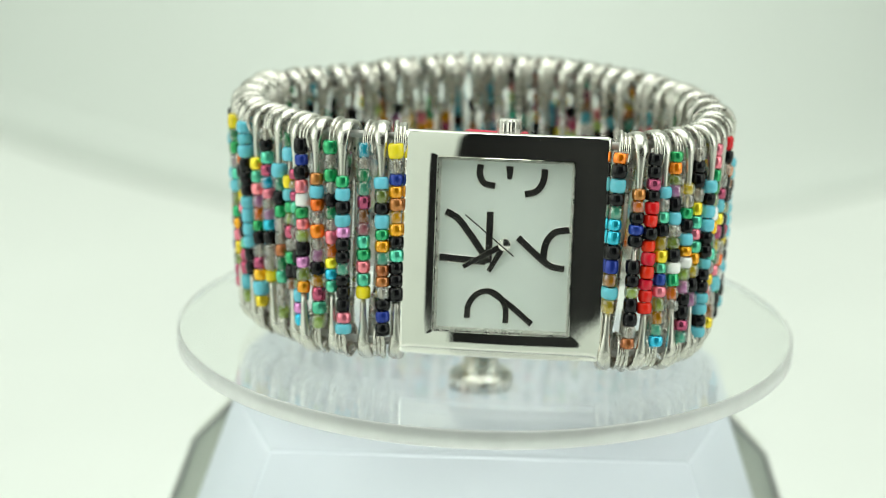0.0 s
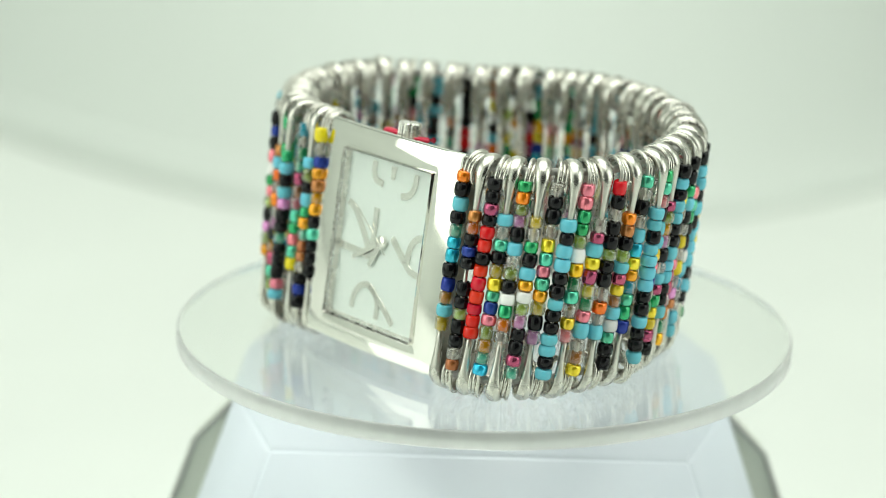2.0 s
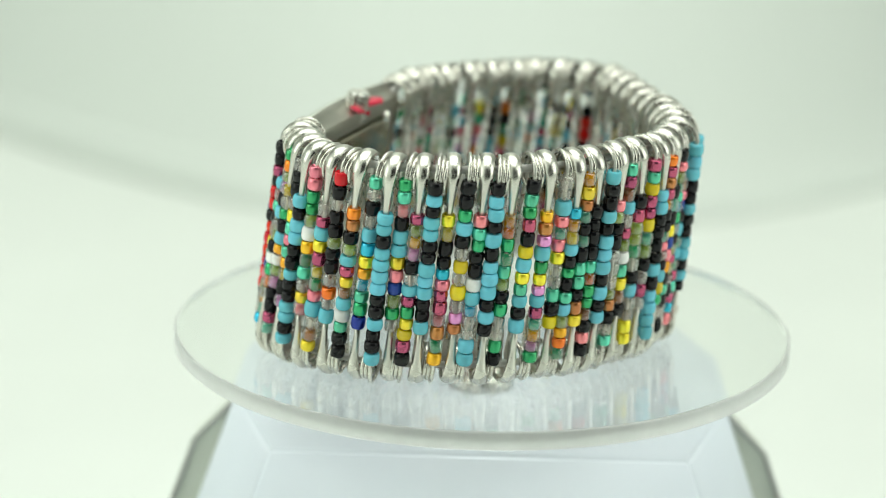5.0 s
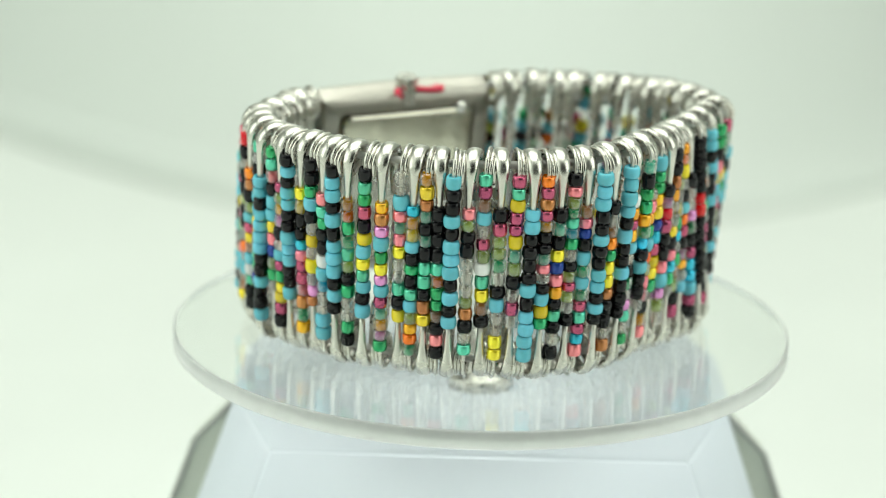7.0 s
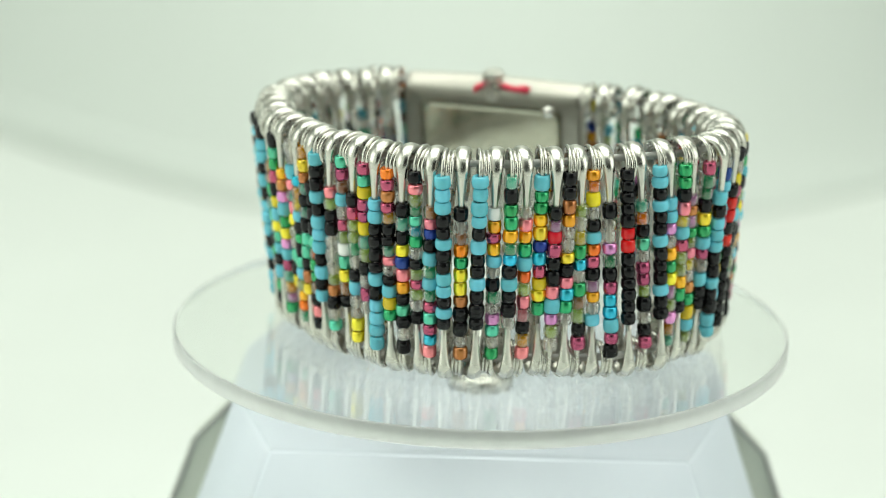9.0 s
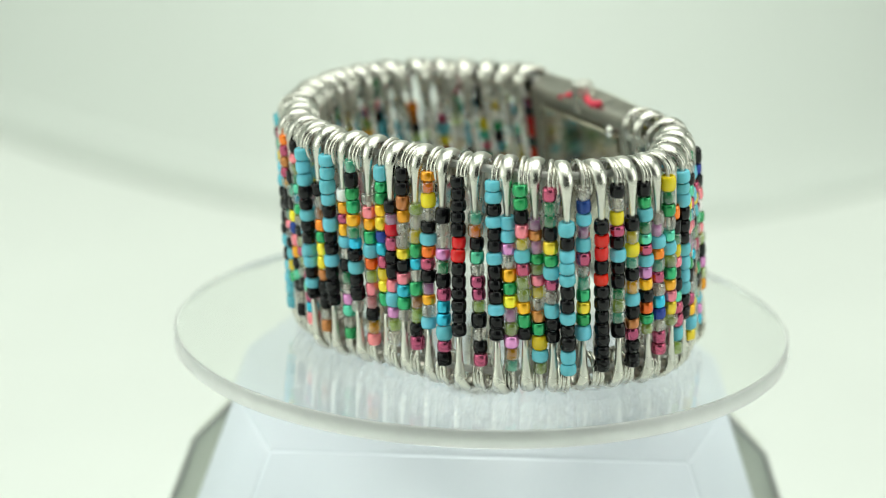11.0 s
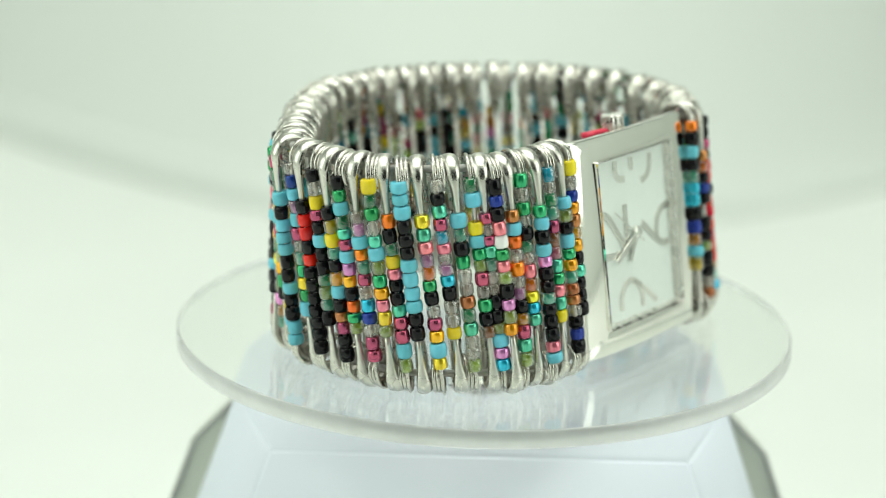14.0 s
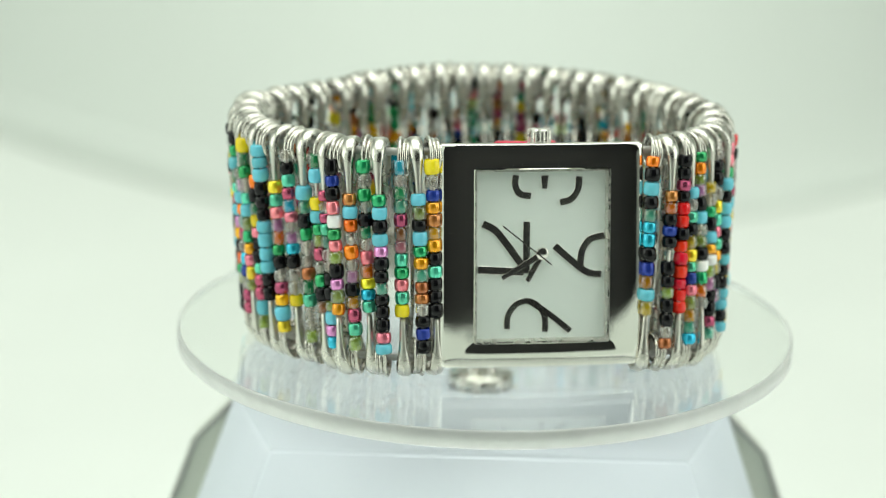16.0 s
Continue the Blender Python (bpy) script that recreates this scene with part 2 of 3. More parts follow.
def build_turntable():
    base = tagged(new("turntable_stand"), "white plastic turntable stand with sloping sides standing on paper", "turntable")
    base.location = (0, 0, 0)

    z = lambda v: LIFT + v * MM

    def away(bm, k):
        for v in bm.verts:
            v.co = EYE + (v.co - EYE) * k

    bm = bmesh.new()
    top = ((-27.3, -26.8), (27.3, -26.8), (33.4, -8.0), (33.4, 10.0), (27.0, 28.0), (-27.0, 28.0), (-33.4, 10.0), (-33.4, -8.0))
    loft(bm, [[Vector((x * MM + math.copysign(k, x), y * MM + (math.copysign(k, y) if abs(y) > 20 else 0.5 * math.copysign(k, y)), z(v))) for x, y in top]
              for k, v in ((0.0235, -92.8), (0.0, -25.0))])
    away(bm, 1.017)
    bmesh.ops.bevel(bm, geom=list(bm.edges), offset=0.0009, segments=3, affect="EDGES")
    body = part("body", bm, PLASTIC, base, "white plastic body", True)
    # grey panels that stand out at the sides, each with a dark edge
    outline = [(-33.4, -25.3), (-39.1, -31.4), (-42.4, -40.6), (-60.5, -86.3)]
    inner = [(-44.1, -86.3), (-31.5, -25.9)]
    for sign in (-1, 1):
        bm = bmesh.new()
        loft(bm, [[Vector((-sign * x * MM, y, z(v))) for x, v in outline + inner] for y in (-0.0080, -0.0045)])
        away(bm, 1.0555)
        panel = part("side_panel", bm, GREY_PLASTIC, base, "grey plastic side panel", False)
        bm = bmesh.new()
        sweep(bm, [Vector((-sign * x * MM, -0.0083, z(v))) for x, v in outline], [(0.0005, 0.0004)] * 4, 8, Vector((0, 1, 0)))
        away(bm, 1.0555)
        part("edge_strip", bm, EDGE_PLASTIC, panel, "dark grey edge")
    bm = bmesh.new()
    lathe(bm, [(0.0, z(-27.2)), (0.0045, z(-27.2)), (0.0045, z(-25.4)), (0.0042, z(-25.1)), (0.0026, z(-25.1)), (0.0024, z(-24.7)), (0.0022, z(-18.6)), (0.0, z(-18.6))], 32)
    part("spindle", bm, BRUSHED, base, "metal spindle with a flange")
    disc = tagged(new("turntable_disc"), "round clear acrylic turntable plate with a frosted rim", "turntable plate")
    disc.location = (0, 0, LIFT)
    bm = bmesh.new()
    n = 160
    core = DISC_R - 0.0004
    rings = lathe(bm, [(core, DISC_TOP), (core, DISC_TOP - DISC_T)], n)
    bm.faces.new(rings[0])
    bm.faces.new(rings[-1][::-1])
    bm2 = bmesh.new()
    lathe(bm2, [(core + 0.00002, DISC_TOP), (DISC_R - 0.0002, DISC_TOP), (DISC_R, DISC_TOP - 0.0002), (DISC_R, DISC_TOP - DISC_T + 0.0002),
                (DISC_R - 0.0002, DISC_TOP - DISC_T), (core + 0.00002, DISC_TOP - DISC_T), (core + 0.00002, DISC_TOP)], n)
    for v in (*bm.verts, *bm2.verts):
        v.co.x += 0.0003
    plate = part("plate", bm, ACRYLIC, disc, "clear acrylic plate", False)
    plate.visible_shadow = False
    part("rim", bm2, ACRYLIC_RIM, disc, "frosted milky rim", True).visible_shadow = False
    return disc


DISC = build_turntable()

# ---- the watch bracelet ----
BRACELET = tagged(new("bracelet_watch"), "bracelet of beaded silver safety pins with a square chrome watch", "watch")
BRACELET.location = (0, 0, LIFT)


# plan of the pins: pin number, angle in degrees, distance from the axis in mm
PLAN = ((1, -54.0, 28.6), (2, -49.8, 30.2), (5, -40.0, 32.3), (9, -25.9, 32.9), (11, -18.3, 32.6), (14, -6.2, 31.6), (17, 4.0, 30.3), (19, 11.8, 29.6),
        (22, 22.6, 28.7), (25, 37.0, 27.6), (29, 51.0, 26.7), (33, 68.0, 26.9), (39, 91.5, 27.0), (41, 100.4, 26.4), (45, 117.8, 26.3), (49, 132.5, 27.4),
        (53, 150.3, 30.1), (58, 165.5, 32.8), (61, 177.2, 33.4), (65, 191.6, 33.6), (67, 198.0, 32.4), (71, 213.9, 30.0), (73, 219.2, 29.6), (76, 230.0, 27.2),
        (78, 239.8, 25.0), (79, 243.2, 24.0))


def lean(x, y, i=0.0):
    """The way in which the pins lean at a place in the plan: back from the dial, and outwards at the sides."""
    inward = 0.13 * math.exp(-((i - 51) / 4.5) ** 2) + 0.06 * math.exp(-((i - 5.5) / 3.0) ** 2)
    way = Vector((x, y, 0)).normalized() * inward
    return Vector((0.07 * x / 0.033 - way.x, 0.115 - 0.035 * y / 0.027 - way.y, 1.0))


def rim(i):
    """Angle and distance from the axis of pin i."""
    n = [p[0] for p in PLAN]
    return radians(float(np.interp(i, n, [p[1] for p in PLAN]))), float(np.interp(i, n, [p[2] for p in PLAN])) * MM


def pin_meshes():
    """One safety pin with its head up: beaded leg at the origin, bare leg 4.6 mm behind it (+y)."""
    gap, low = 4.6 * MM, -13.1 * MM
    w = 0.28 * MM
    bm = bmesh.new()
    path = [Vector((0, 0, 8.0 * MM)), Vector((0, 0, low))]
    turns, pitch, rad = 2.5, 0.52 * MM, gap / 2
    for i in range(1, 41):                                   # the coil
        a = i / 40 * turns * 2 * math.pi
        path.append(Vector((-pitch * turns * i / 40 + 0.0, gap / 2 - rad * math.cos(a), low - rad * 0.95 * math.sin(a) + 0.3 * MM * (i > 15))))
    end = path[-1]
    path += [Vector((end.x * 0.5, gap, low + 6 * MM)), Vector((0, gap, 9 * MM))]
    sweep(bm, path, [(w, w)] * len(path), 8)
    wire = mesh_of(bm, "wire", STEEL)
    bm = bmesh.new()
    path, wid = [], []
    for zz, hw, ht in ((7.4, .36, .38), (8.8, .40, .40), (10.3, .48, .42), (11.8, .64, .46), (12.7, .78, .5)):
        path.append(Vector((0, -0.05 * MM, zz * MM)))
        wid.append((hw * MM, ht * MM))
    for i in range(1, 12):
        a = math.pi * i / 12
        path.append(Vector((0, gap / 2 - (gap / 2 + .05 * MM) * math.cos(a), 12.75 * MM + gap / 2 * 0.98 * math.sin(a))))
        wid.append(((0.86 + 0.16 * math.sin(a)) * MM, (.5 + .05 * math.sin(a)) * MM))
    for zz, hw, ht in ((12.4, .82, .5), (10.4, .8, .5), (8.4, .65, .5), (7.4, .45, .4)):
        path.append(Vector((0, gap, zz * MM)))
        wid.append((hw * MM, ht * MM))
    sweep(bm, path, wid, 10)
    return wire, mesh_of(bm, "cap", STEEL)


def bead_mesh(name, mat, fat, tall):
    bm = bmesh.new()
    R, h, hole = 0.98 * MM * fat, 0.82 * MM * tall, 0.62 * MM
    prof = []
    for i in range(9):
        a = -math.pi / 2 + math.pi * i / 8
        prof.append((hole + (R - hole) * max(0.0, math.cos(a)) ** 0.6, h * math.copysign(abs(math.sin(a)) ** 0.85, math.sin(a))))
    lathe(bm, prof + [prof[0]], 14)
    bmesh.ops.remove_doubles(bm, verts=bm.verts, dist=1e-7)
    for f in bm.faces:
        if all(math.hypot(v.co.x, v.co.y) < hole * 1.01 for v in f.verts):
            f.material_index = 1
    return mesh_of(bm, name, mat)


PIN_WIRE, PIN_CAP = pin_meshes()
# the beads on each pin from the top down, a letter for each colour, a dash for bare wire
COLUMNS = (
    "OKTKMEEKBATD NOKBK-KKLKKCN KKUKRRKRRRRRR TCMKDDMBPLAME GOLVKTCLKWGOC DCGKTAWLVKKUM CKKSDMPMADKV TKTTKKTKKTTKT PPGGLWAGMCDP CUTDUDGPTCND "
    "RKCKKLKKCOCT ONKLTUDNTWMKK MCKCTEDAEMGB TTKTTTTKKTKKT GMPKTTDPBLGC ULAVKCTUGDYUK KTKTTKKTTTKKT DDKKEPUUPNGA KKGTKCYCYCVN PMGKKWTECCTT "
    "KTTKTKTTTKTK AOGGMLKGCCGK KMGUKYTDMTKT ANVTGDVTUMAVG CCTPMPDCCMKY EADTKGKMTLAOG ADNMKMKMMKND KKKKMOGGNKPK TKKTKTTTKTKT PLKKCCCLNKCM "
    "MUNTCULWMDNK KULLGCKTCSDD UMYUUYMLKCUC TTKKKKTKTTTT OUNUAKKMPCKTYG KMKDBPAKMKCK KPLGMEGCKLULCK NPBKTGTGUMUEP TTTKKTKKTTKTK KCNOGDDNKKCN "
    "TTTTKTKKTKKK WAUATCKGCVMCG MKGGAGEKTKKC CPAGTOLPPKAP TGGADBEUYDG KVRUKKPTVLC KKNACCDKPEGC LCDGECGNLKU AOYCKTOUKVACT KCCVGKUEETUK "
    "KKKKKRRKKKKKK MOKMCUULKCKU TTKTKKTKKKTKK TTVCAGDVLVAM GGKPDTULLAGK VNVGLPDCNGYTL UGGKDGTUSTKK TKTTTKKTKKTT CBTVTUCMGDGT KRRKRKKKKKKK "
    "KCYUKTKKGLMK KDYMKATKNUKK KGTGMUTVAKOGL SVTOMUSEBCUU YGGCMTLGAPDL OKGYPKKMUUTL TTTKKKTTTTKK DMPVOGKCUATD CKMUEPCVEKCCY TMKGCSNGMCCL "
    "GT-YTGLUCGKN UCUMMCSKKLTVE KBKPWGPLKVLA NTOCOCVKAUML GCGCKGCPODEM GTKTVKKMKKKPT ECGMUNPMGPMY TLKTGAMNNCKBK YCBANAAKMKKK "
).split()
BIG = "TKWYR"
WIDTH = {"T": 1.07, "K": 1.0, "W": 1.0, "Y": 1.0, "R": 0.97}
BEAD_MESH = {k: [bead_mesh(BEADS[k] + "_bead", m, f * WIDTH.get(k, 0.97), 1.0) for f in (1.0, 0.95, 1.05)
                 for m in (BEAD_MATERIAL[k], *[LUSTRE.get(k, BEAD_MATERIAL[k])] * 2)] for k in BEADS}


def build_pins():
    rnd = random.Random(5)
    for i, column in enumerate(COLUMNS, 1):
        a, r = rim(i)
        a0, r0 = rim(i - 0.8)
        a1, r1 = rim(i + 0.8)
        p = Vector((r * math.cos(a), r * math.sin(a)))
        t = (Vector((r1 * math.cos(a1), r1 * math.sin(a1))) - Vector((r0 * math.cos(a0), r0 * math.sin(a0)))).normalized()
        out = Vector((t.y, -t.x))
        bulk = sum(k in "TK" for k in column) / len(column)
        off = ((bulk - 0.35) * 0.8 + rnd.uniform(-0.25, 0.25)) * MM
        head_up = i % 2 == 0
        turn = math.atan2(t.y, t.x) + rnd.uniform(-0.10, 0.10)
        pin = part("safety_pin", PIN_WIRE, None, BRACELET)
        m = Matrix.Translation((p.x + out.x * off, p.y + out.y * off, (rnd.uniform(-0.1, 0.1) - 0.55 + 0.45 * math.exp(-(min(i, 80 - i) / 6.0) ** 2)) * MM))
        m = m @ Vector((0, 0, 1)).rotation_difference(lean(p.x, p.y, i)).to_matrix().to_4x4()
        m = m @ Matrix.Rotation(rnd.uniform(-.012, .012), 4, "X") @ Matrix.Rotation(rnd.uniform(-.015, .015), 4, "Y")
        m = m @ Matrix.Rotation(turn, 4, "Z")
        if not head_up:
            m = m @ Matrix.Rotation(math.pi, 4, "Y")
        pin.matrix_basis = m
        part("cap", PIN_CAP, None, pin)
        order = column if head_up else column[::-1]
        tall = [(1.05 if k in BIG else 0.95) * rnd.uniform(0.86, 1.14) for k in order]
        unit = min(20.6 * MM / sum(tall), 1.78 * MM)
        z = 8.1 * MM if head_up else 8.1 * MM - (20.6 * MM - unit * sum(tall)) * 0.8
        for k, h in zip(order, tall):
            h *= unit
            if k != "-":
                b = part("bead", rnd.choice(BEAD_MESH[k]), None, pin, BEADS[k].replace("_", " ") + " glass bead")
                b.location = (rnd.uniform(-.05, .05) * MM, rnd.uniform(-.10, .06) * MM, z - h / 2 + (0.4 if head_up else -0.4) * MM)
                b.rotation_euler = (rnd.uniform(-.06, .06), rnd.uniform(-.07, .07), rnd.uniform(0, 6))
                b.scale = (1, 1, h / (1.70 * MM))
            z -= h


build_pins()


def build_watch():
    # case space: x along the dial's width, z up the dial, -y out of the dial
    hold = Matrix.Translation((2.95 * MM, -22.9 * MM, 0.20 * MM)) @ Matrix.Rotation(radians(-2.6), 4, "Z") @ Matrix.Rotation(-math.atan(0.155), 4, "X")

    def put(name, bm, mat, label="", smooth=False, parent=None):
        ob = part(name, bm, mat, parent or BRACELET, label, smooth)
        if parent is None:
            ob.matrix_basis = hold
        return ob

    bm = bmesh.new()
    W, H, w, h = 13.2 * MM, 14.45 * MM, 8.75 * MM, 11.2 * MM

    def frame_ring(hx, hz, y, r, n=5, along=9):
        pts = []
        for cx, cz, a0 in ((1, 1, 0), (-1, 1, 90), (-1, -1, 180), (1, -1, 270)):
            for k in range(n):
                a = radians(a0 + 90 * k / (n - 1))
                pts.append(Vector((cx * (hx - r) + r * math.cos(a), y, cz * (hz - r) + r * math.sin(a))))
            nx, nz = (-1, 1) if a0 == 0 else (-1, -1) if a0 == 90 else (1, -1) if a0 == 180 else (1, 1)
            p, q = pts[-1], Vector((nx * (hx - r) + r * math.cos(radians(a0 + 90)), y, nz * (hz - r) + r * math.sin(radians(a0 + 90))))
            pts += [p.lerp(q, k / (along + 1)) for k in range(1, along + 1)]
        return pts
    rings = [frame_ring(w, h, 1.6 * MM, .3 * MM), frame_ring(w, h, -0.30 * MM, .3 * MM), frame_ring(w + .08 * MM, h + .08 * MM, -0.42 * MM, .3 * MM),
             frame_ring(w + .9 * MM, h + .8 * MM, -0.50 * MM, .5 * MM), frame_ring(w + 2.2 * MM, h + 1.7 * MM, -0.51 * MM, .6 * MM),
             frame_ring(W - .6 * MM, H - .6 * MM, -0.48 * MM, .6 * MM), frame_ring(W - .2 * MM, H - .2 * MM, -0.40 * MM, .6 * MM),
             frame_ring(W - .04 * MM, H - .04 * MM, -0.2 * MM, .6 * MM), frame_ring(W, H, 0.4 * MM, .6 * MM), frame_ring(W - .05 * MM, H - .3 * MM, 1.0 * MM, .6 * MM), frame_ring(W - .1 * MM, H - .7 * MM, 2.6 * MM, .6 * MM),
             frame_ring(W - .15 * MM, H - 1.0 * MM, 3.9 * MM, .5 * MM), frame_ring(W - .5 * MM, H - 1.4 * MM, 4.2 * MM, .5 * MM),
             frame_ring(W - 2.6 * MM, H - 3.0 * MM, 4.25 * MM, .5 * MM), frame_ring(W - 2.8 * MM, H - 3.2 * MM, 3.7 * MM, .5 * MM)]
    for ring in rings[2:10]:
        for v in ring:
            v.y += v.x ** 2 / 0.19 + v.z ** 2 / 0.60
    rr = loft(bm, rings, False)
    bm.faces.new(rr[-1])
    for i, f in enumerate(bm.faces):                         # the sides and the back are satin
        if i // len(rings[0]) >= 8:
            f.material_index = 1
    case = put("case", bm, [CHROME, SATIN], "polished chrome rectangular case", True)
    case.data.set_sharp_from_angle(angle=radians(38))
    bm = bmesh.new()
    back = loft(bm, [frame_ring(W - 3.0 * MM, H - 3.4 * MM, 3.65 * MM, 1.2 * MM), frame_ring(W - 3.1 * MM, H - 3.5 * MM, 4.4 * MM, 1.2 * MM),
                     frame_ring(W - 3.5 * MM, H - 3.9 * MM, 4.6 * MM, 1.2 * MM)], False)
    bm.faces.new(back[-1])
    put("case_back", bm, BACK_STEEL, "polished steel case back")
    bm = bmesh.new()
    lathe(bm, [(0, 4.9 * MM), (.5 * MM, 4.8 * MM), (.85 * MM, 4.5 * MM), (.95 * MM, 4.1 * MM), (0, 4.1 * MM)], 20)
    bmesh.ops.transform(bm, matrix=Matrix.Translation((-8.4 * MM, 0, 11.0 * MM)) @ Matrix.Rotation(-math.pi / 2, 4, "X"), verts=bm.verts)
    put("rivet", bm, CHROME, "round polished rivet on the case back", True)
    bm = bmesh.new()
    box(bm, -w, w, 1.15 * MM, 1.5 * MM, -h, h)
    put("dial", bm, DIAL, "silvery white dial")
    bm = bmesh.new()
    loft(bm, [frame_ring(w - .02 * MM, h - .02 * MM, -.26 * MM, .25 * MM), frame_ring(w - .2 * MM, h - .2 * MM, .30 * MM, .22 * MM),
              frame_ring(w - .42 * MM, h - .42 * MM, .75 * MM, .2 * MM), frame_ring(w - .46 * MM, h - .46 * MM, 1.14 * MM, .2 * MM)], False)
    put("dial_ring", bm, BRUSHED, "thin silver ring round the dial", True)
    bm = bmesh.new()
    box(bm, -w + .24 * MM, w - .24 * MM, 0.0, 0.25 * MM, -h + .24 * MM, h - .24 * MM)
    put("crystal", bm, GLASS, "clear flat crystal").visible_shadow = False

    # strokes on the dial, in the plane of the dial
    def stroke(bm, pts, half, y=0.98, thick=0.17, n=6):
        q = [Vector(((x - 402) / 27.4 * MM, y * MM, (482 - v) / 28.5 * MM)) for x, v in pts]
        fine = []
        for i in range(len(q) - 1):
            p0, p1, p2, p3 = q[max(i - 1, 0)], q[i], q[i + 1], q[min(i + 2, len(q) - 1)]
            for k in range(n):
                t = k / n
                fine.append(0.5 * ((2 * p1) + (p2 - p0) * t + (2 * p0 - 5 * p1 + 4 * p2 - p3) * t * t + (3 * p1 - p0 - 3 * p2 + p3) * t ** 3))
        fine.append(q[-1])
        rings = []
        m = len(fine)
        for i, p in enumerate(fine):
            d = (fine[min(i + 1, m - 1)] - fine[max(i - 1, 0)]).normalized()
            side = Vector((-d.z, 0, d.x))
            hw = (half if not isinstance(half, tuple) else half[0] + (half[1] - half[0]) * i / (m - 1)) * MM
            th = thick * MM
            rings.append([bm.verts.new(p + v) for v in (side * hw + Vector((0, th, 0)), side * hw, side * hw * .93 - Vector((0, .03 * MM, 0)),
                                                        -side * hw * .93 - Vector((0, .03 * MM, 0)), -side * hw, -side * hw + Vector((0, th, 0)))])
        for r0, r1 in zip(rings, rings[1:]):
            for k in range(6):
                bm.faces.new((r0[k], r0[(k + 1) % 6], r1[(k + 1) % 6], r1[k]))
        bm.faces.new(rings[0][::-1])
        bm.faces.new(rings[-1])

    def numeral(strokes):
        bm = bmesh.new()
        for pts, half in strokes:
            stroke(bm, pts, half)
        put("numeral", bm, CHROME, "mirror-bright metal numeral")
    numeral([([(311, 188), (309, 225), (326, 256), (364, 264)], .44), ([(535, 195), (530, 243), (506, 278), (468, 289)], .44),
             ([(413, 190), (413, 238)], (.52, .3))])
    numeral([([(195, 364), (238, 388), (285, 447), (345, 535)], .48), ([(350, 358), (350, 548)], .46), ([(178, 532), (340, 542)], .5)])
    numeral([([(450, 448), (520, 512), (568, 548), (616, 555)], .46), ([(627, 412), (577, 425), (548, 466), (541, 522)], .46)])
    numeral([([(282, 752), (285, 705), (312, 664), (352, 650), (392, 668), (416, 710), (417, 765)], .4), ([(362, 652), (430, 698), (508, 764)], .4)])
    for name, pts, half, y in (("hour_hand", [(405, 475), (352, 576)], (.42, .32), .72), ("minute_hand", [(405, 475), (262, 563)], (.42, .3), .6),
                               ("second_hand", [(264, 371), (438, 516)], .09, .48)):
        bm = bmesh.new()
        stroke(bm, pts, half, y, .08, 2)
        put(name, bm, CHROME)
    bm = bmesh.new()
    lathe(bm, [(0, -.24 * MM), (.74 * MM, -.24 * MM), (.82 * MM, -.18 * MM), (.82 * MM, .5 * MM), (0, .5 * MM)], 20)
    bmesh.ops.transform(bm, matrix=Matrix.Translation((.1 * MM, .72 * MM, .25 * MM)) @ Matrix.Rotation(math.pi / 2, 4, "X").inverted(), verts=bm.verts)
    put("hand_hub", bm, CHROME, "", True)
    # crown with its ribs, and the tab that holds it out
    bm = bmesh.new()
    R0 = 1.55 * MM
    prof = ((.9, -1.9), (.9, -1.7), (1.0, -1.6), (1.0, 2.1), (.88, 2.3), (.35, 2.3), (.3, 2.1), (0, 2.1))
    sides = 48
    rings = []
    for f, z in prof:
        rings.append([bm.verts.new((R0 * f * (1 - (.07 if (k // 2) % 2 and -1.65 < z < 2.2 else 0)) * math.cos(k * 2 * math.pi / sides),
                                    R0 * f * (1 - (.07 if (k // 2) % 2 and -1.65 < z < 2.2 else 0)) * math.sin(k * 2 * math.pi / sides), z * MM)) for k in range(sides)])
    for r0, r1 in zip(rings, rings[1:]):
        for k in range(sides):
            bm.faces.new((r0[k], r0[(k + 1) % sides], r1[(k + 1) % sides], r1[k]))
    bmesh.ops.transform(bm, matrix=Matrix.Translation((0, 3.0 * MM, H - .7 * MM)), verts=bm.verts)
    put("crown", bm, BRUSHED, "ribbed steel winding crown")
    bm = bmesh.new()
    sweep(bm, [Vector((x * MM, (y + 1.5) * MM, H - .42 * MM)) for x, y in ((1.9, 4.2), (2.0, 3.0), (1.2, 1.5), (-.6, 1.2), (-1.9, 2.0), (-3.2, 2.6), (-4.6, 2.3), (-5.2, 2.8))],
          [(.4 * MM, .40 * MM), (.5 * MM, .40 * MM), (.5 * MM, .40 * MM), (.5 * MM, .40 * MM), (.6 * MM, .40 * MM), (.5 * MM, .40 * MM), (1.1 * MM, .45 * MM), (.9 * MM, .45 * MM)], 8, Vector((0, 1, 0)))
    put("crown_tab", bm, RED_TAB, "red plastic transport tab", True)


build_watch()


def build_cords():
    for zz in (13.0 * MM, -13.4 * MM):
        path = []
        for k in range(0, 161):
            a, r = rim(0.2 + 79.4 * k / 160)
            r -= 2.4 * MM
            p = Vector((r * math.cos(a), r * math.sin(a), 0))
            path.append(p + lean(p.x, p.y, 0.2 + 79.4 * k / 160) * zz)
        first, last = path[0], path[-1]
        path = [Vector((13.0 * MM, first.y + 0.6 * MM, first.z * 0.95))] + path + [Vector((-7.0 * MM, last.y + 0.4 * MM, last.z * 0.95))]
        bm = bmesh.new()
        sweep(bm, path, [(0.5 * MM, 0.5 * MM)] * len(path), 6, Vector((0, 0, 1)))
        part("elastic_cord", bm, CORD, BRACELET, "white elastic cord")


build_cords()


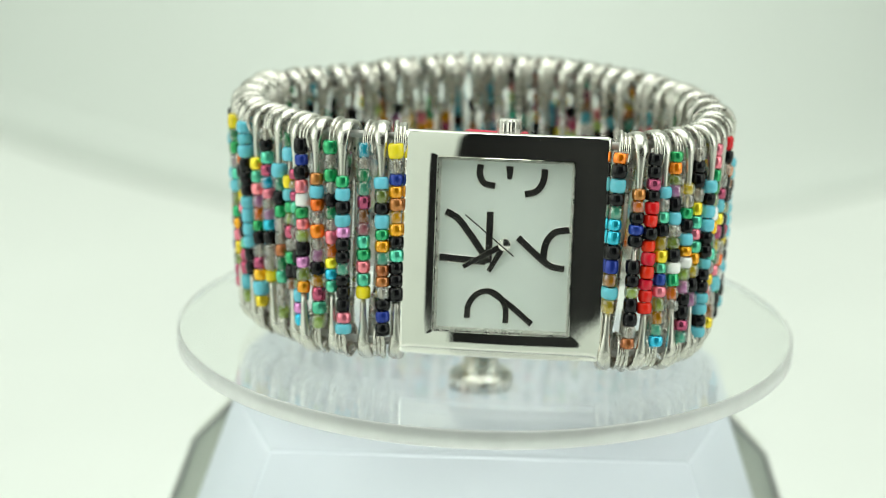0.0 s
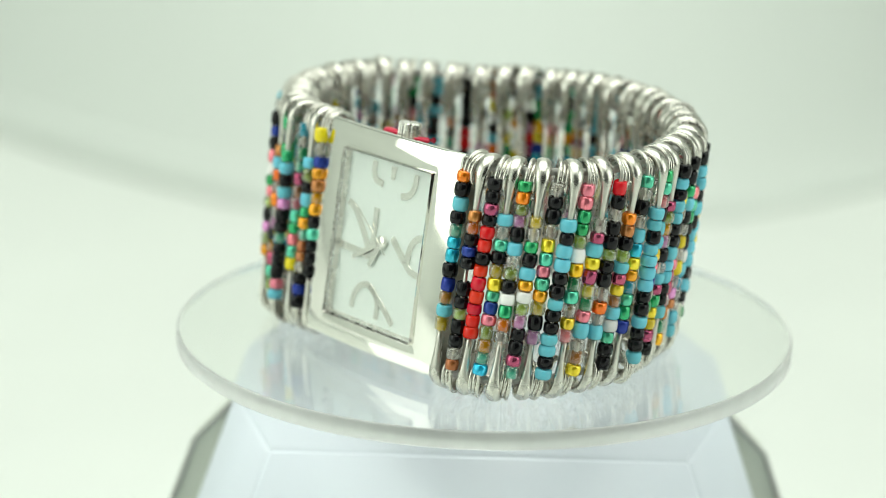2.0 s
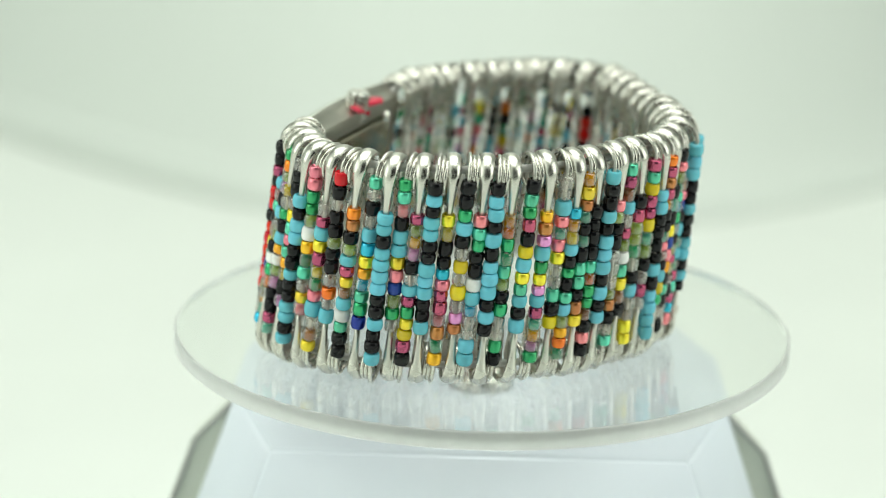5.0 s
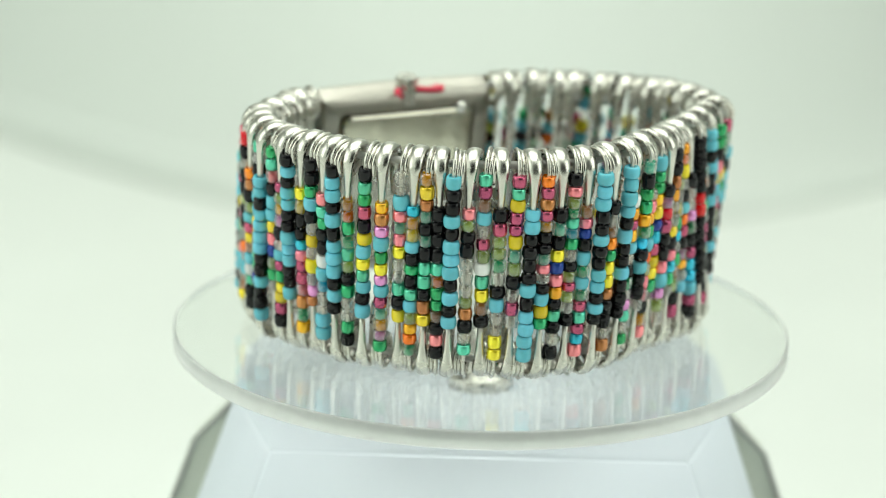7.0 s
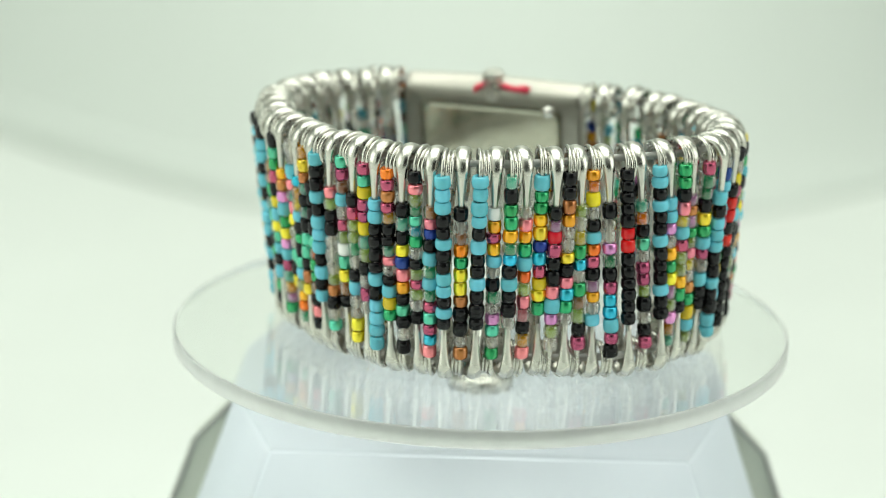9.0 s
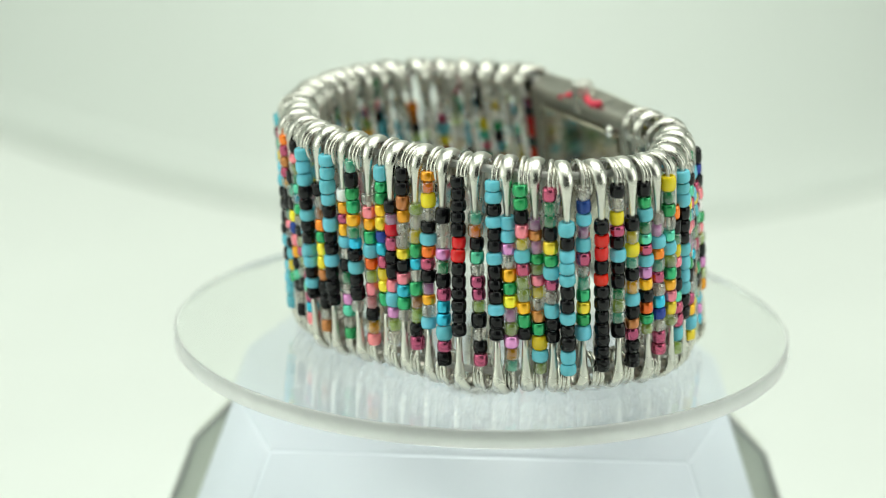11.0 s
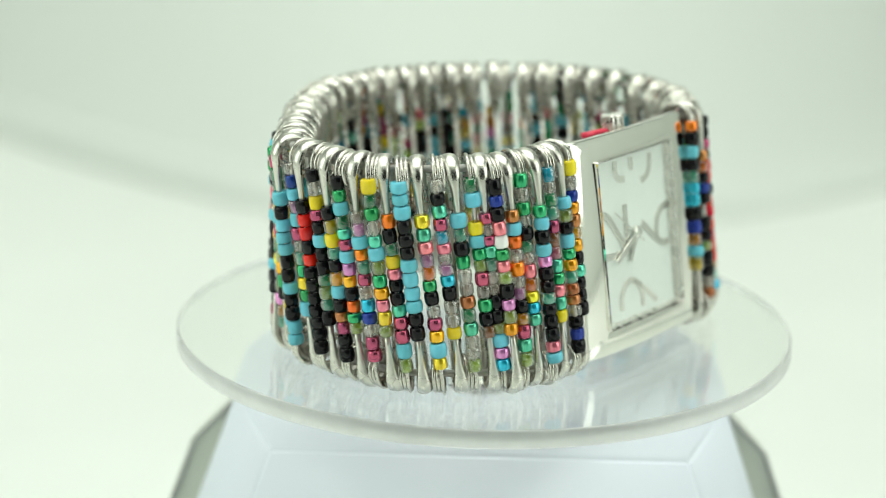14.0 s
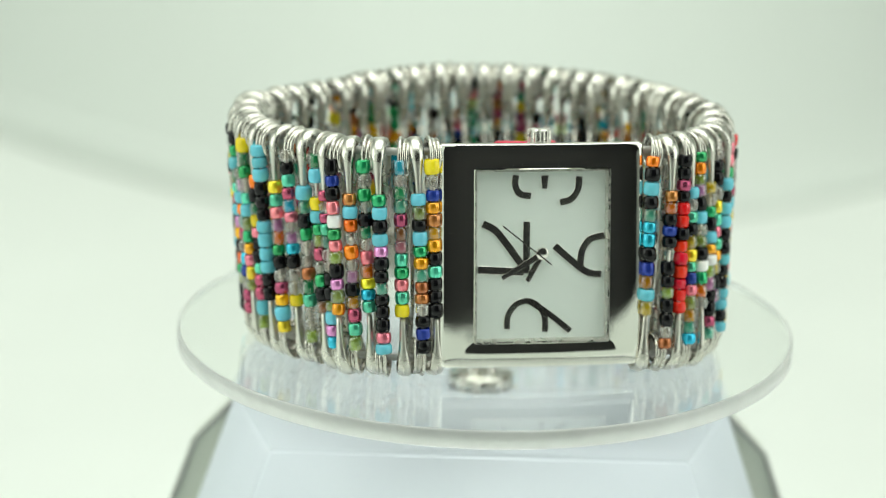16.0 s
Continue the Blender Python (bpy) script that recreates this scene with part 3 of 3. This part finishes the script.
def motions():
    turns = ((0, 1.36), (0.1, 3.6), (0.2, 5.85), (0.3, 8.05), (0.4, 10.25), (0.5, 12.45), (1, 23.1), (1.5, 33.6), (2, 44.3), (2.5, 54.9), (3, 65.5), (3.5, 76.1), (4, 86.6), (4.2, 90.8), (6.3, 135.2),
             (6.5, 139.4), (7, 149.9), (7.5, 160.4), (8, 170.95), (8.5, 181.5), (8.7, 185.7), (10.8, 232.9), (11, 237.3), (11.5, 248.2), (12, 259.3),
             (12.5, 270.4), (13, 281.7), (13.5, 292.8), (14, 304.1), (14.5, 315.3), (15, 326.6), (15.5, 337.6), (16, 348.6))
    rise = {0: 1.4, 0.1: 0.95, 0.2: 0.72, 0.3: 0.52, 0.4: 0.37, 0.5: 0.25, 1: 0.05}
    walk(BRACELET, [(t, pose(0, 0, LIFT + rise.get(t, 0.0) * MM, 0, 0, -a)) for t, a in turns])
    walk(DISC, [(t, pose(0, 0, LIFT, 0, 0, -a)) for t, a in turns])


motions()
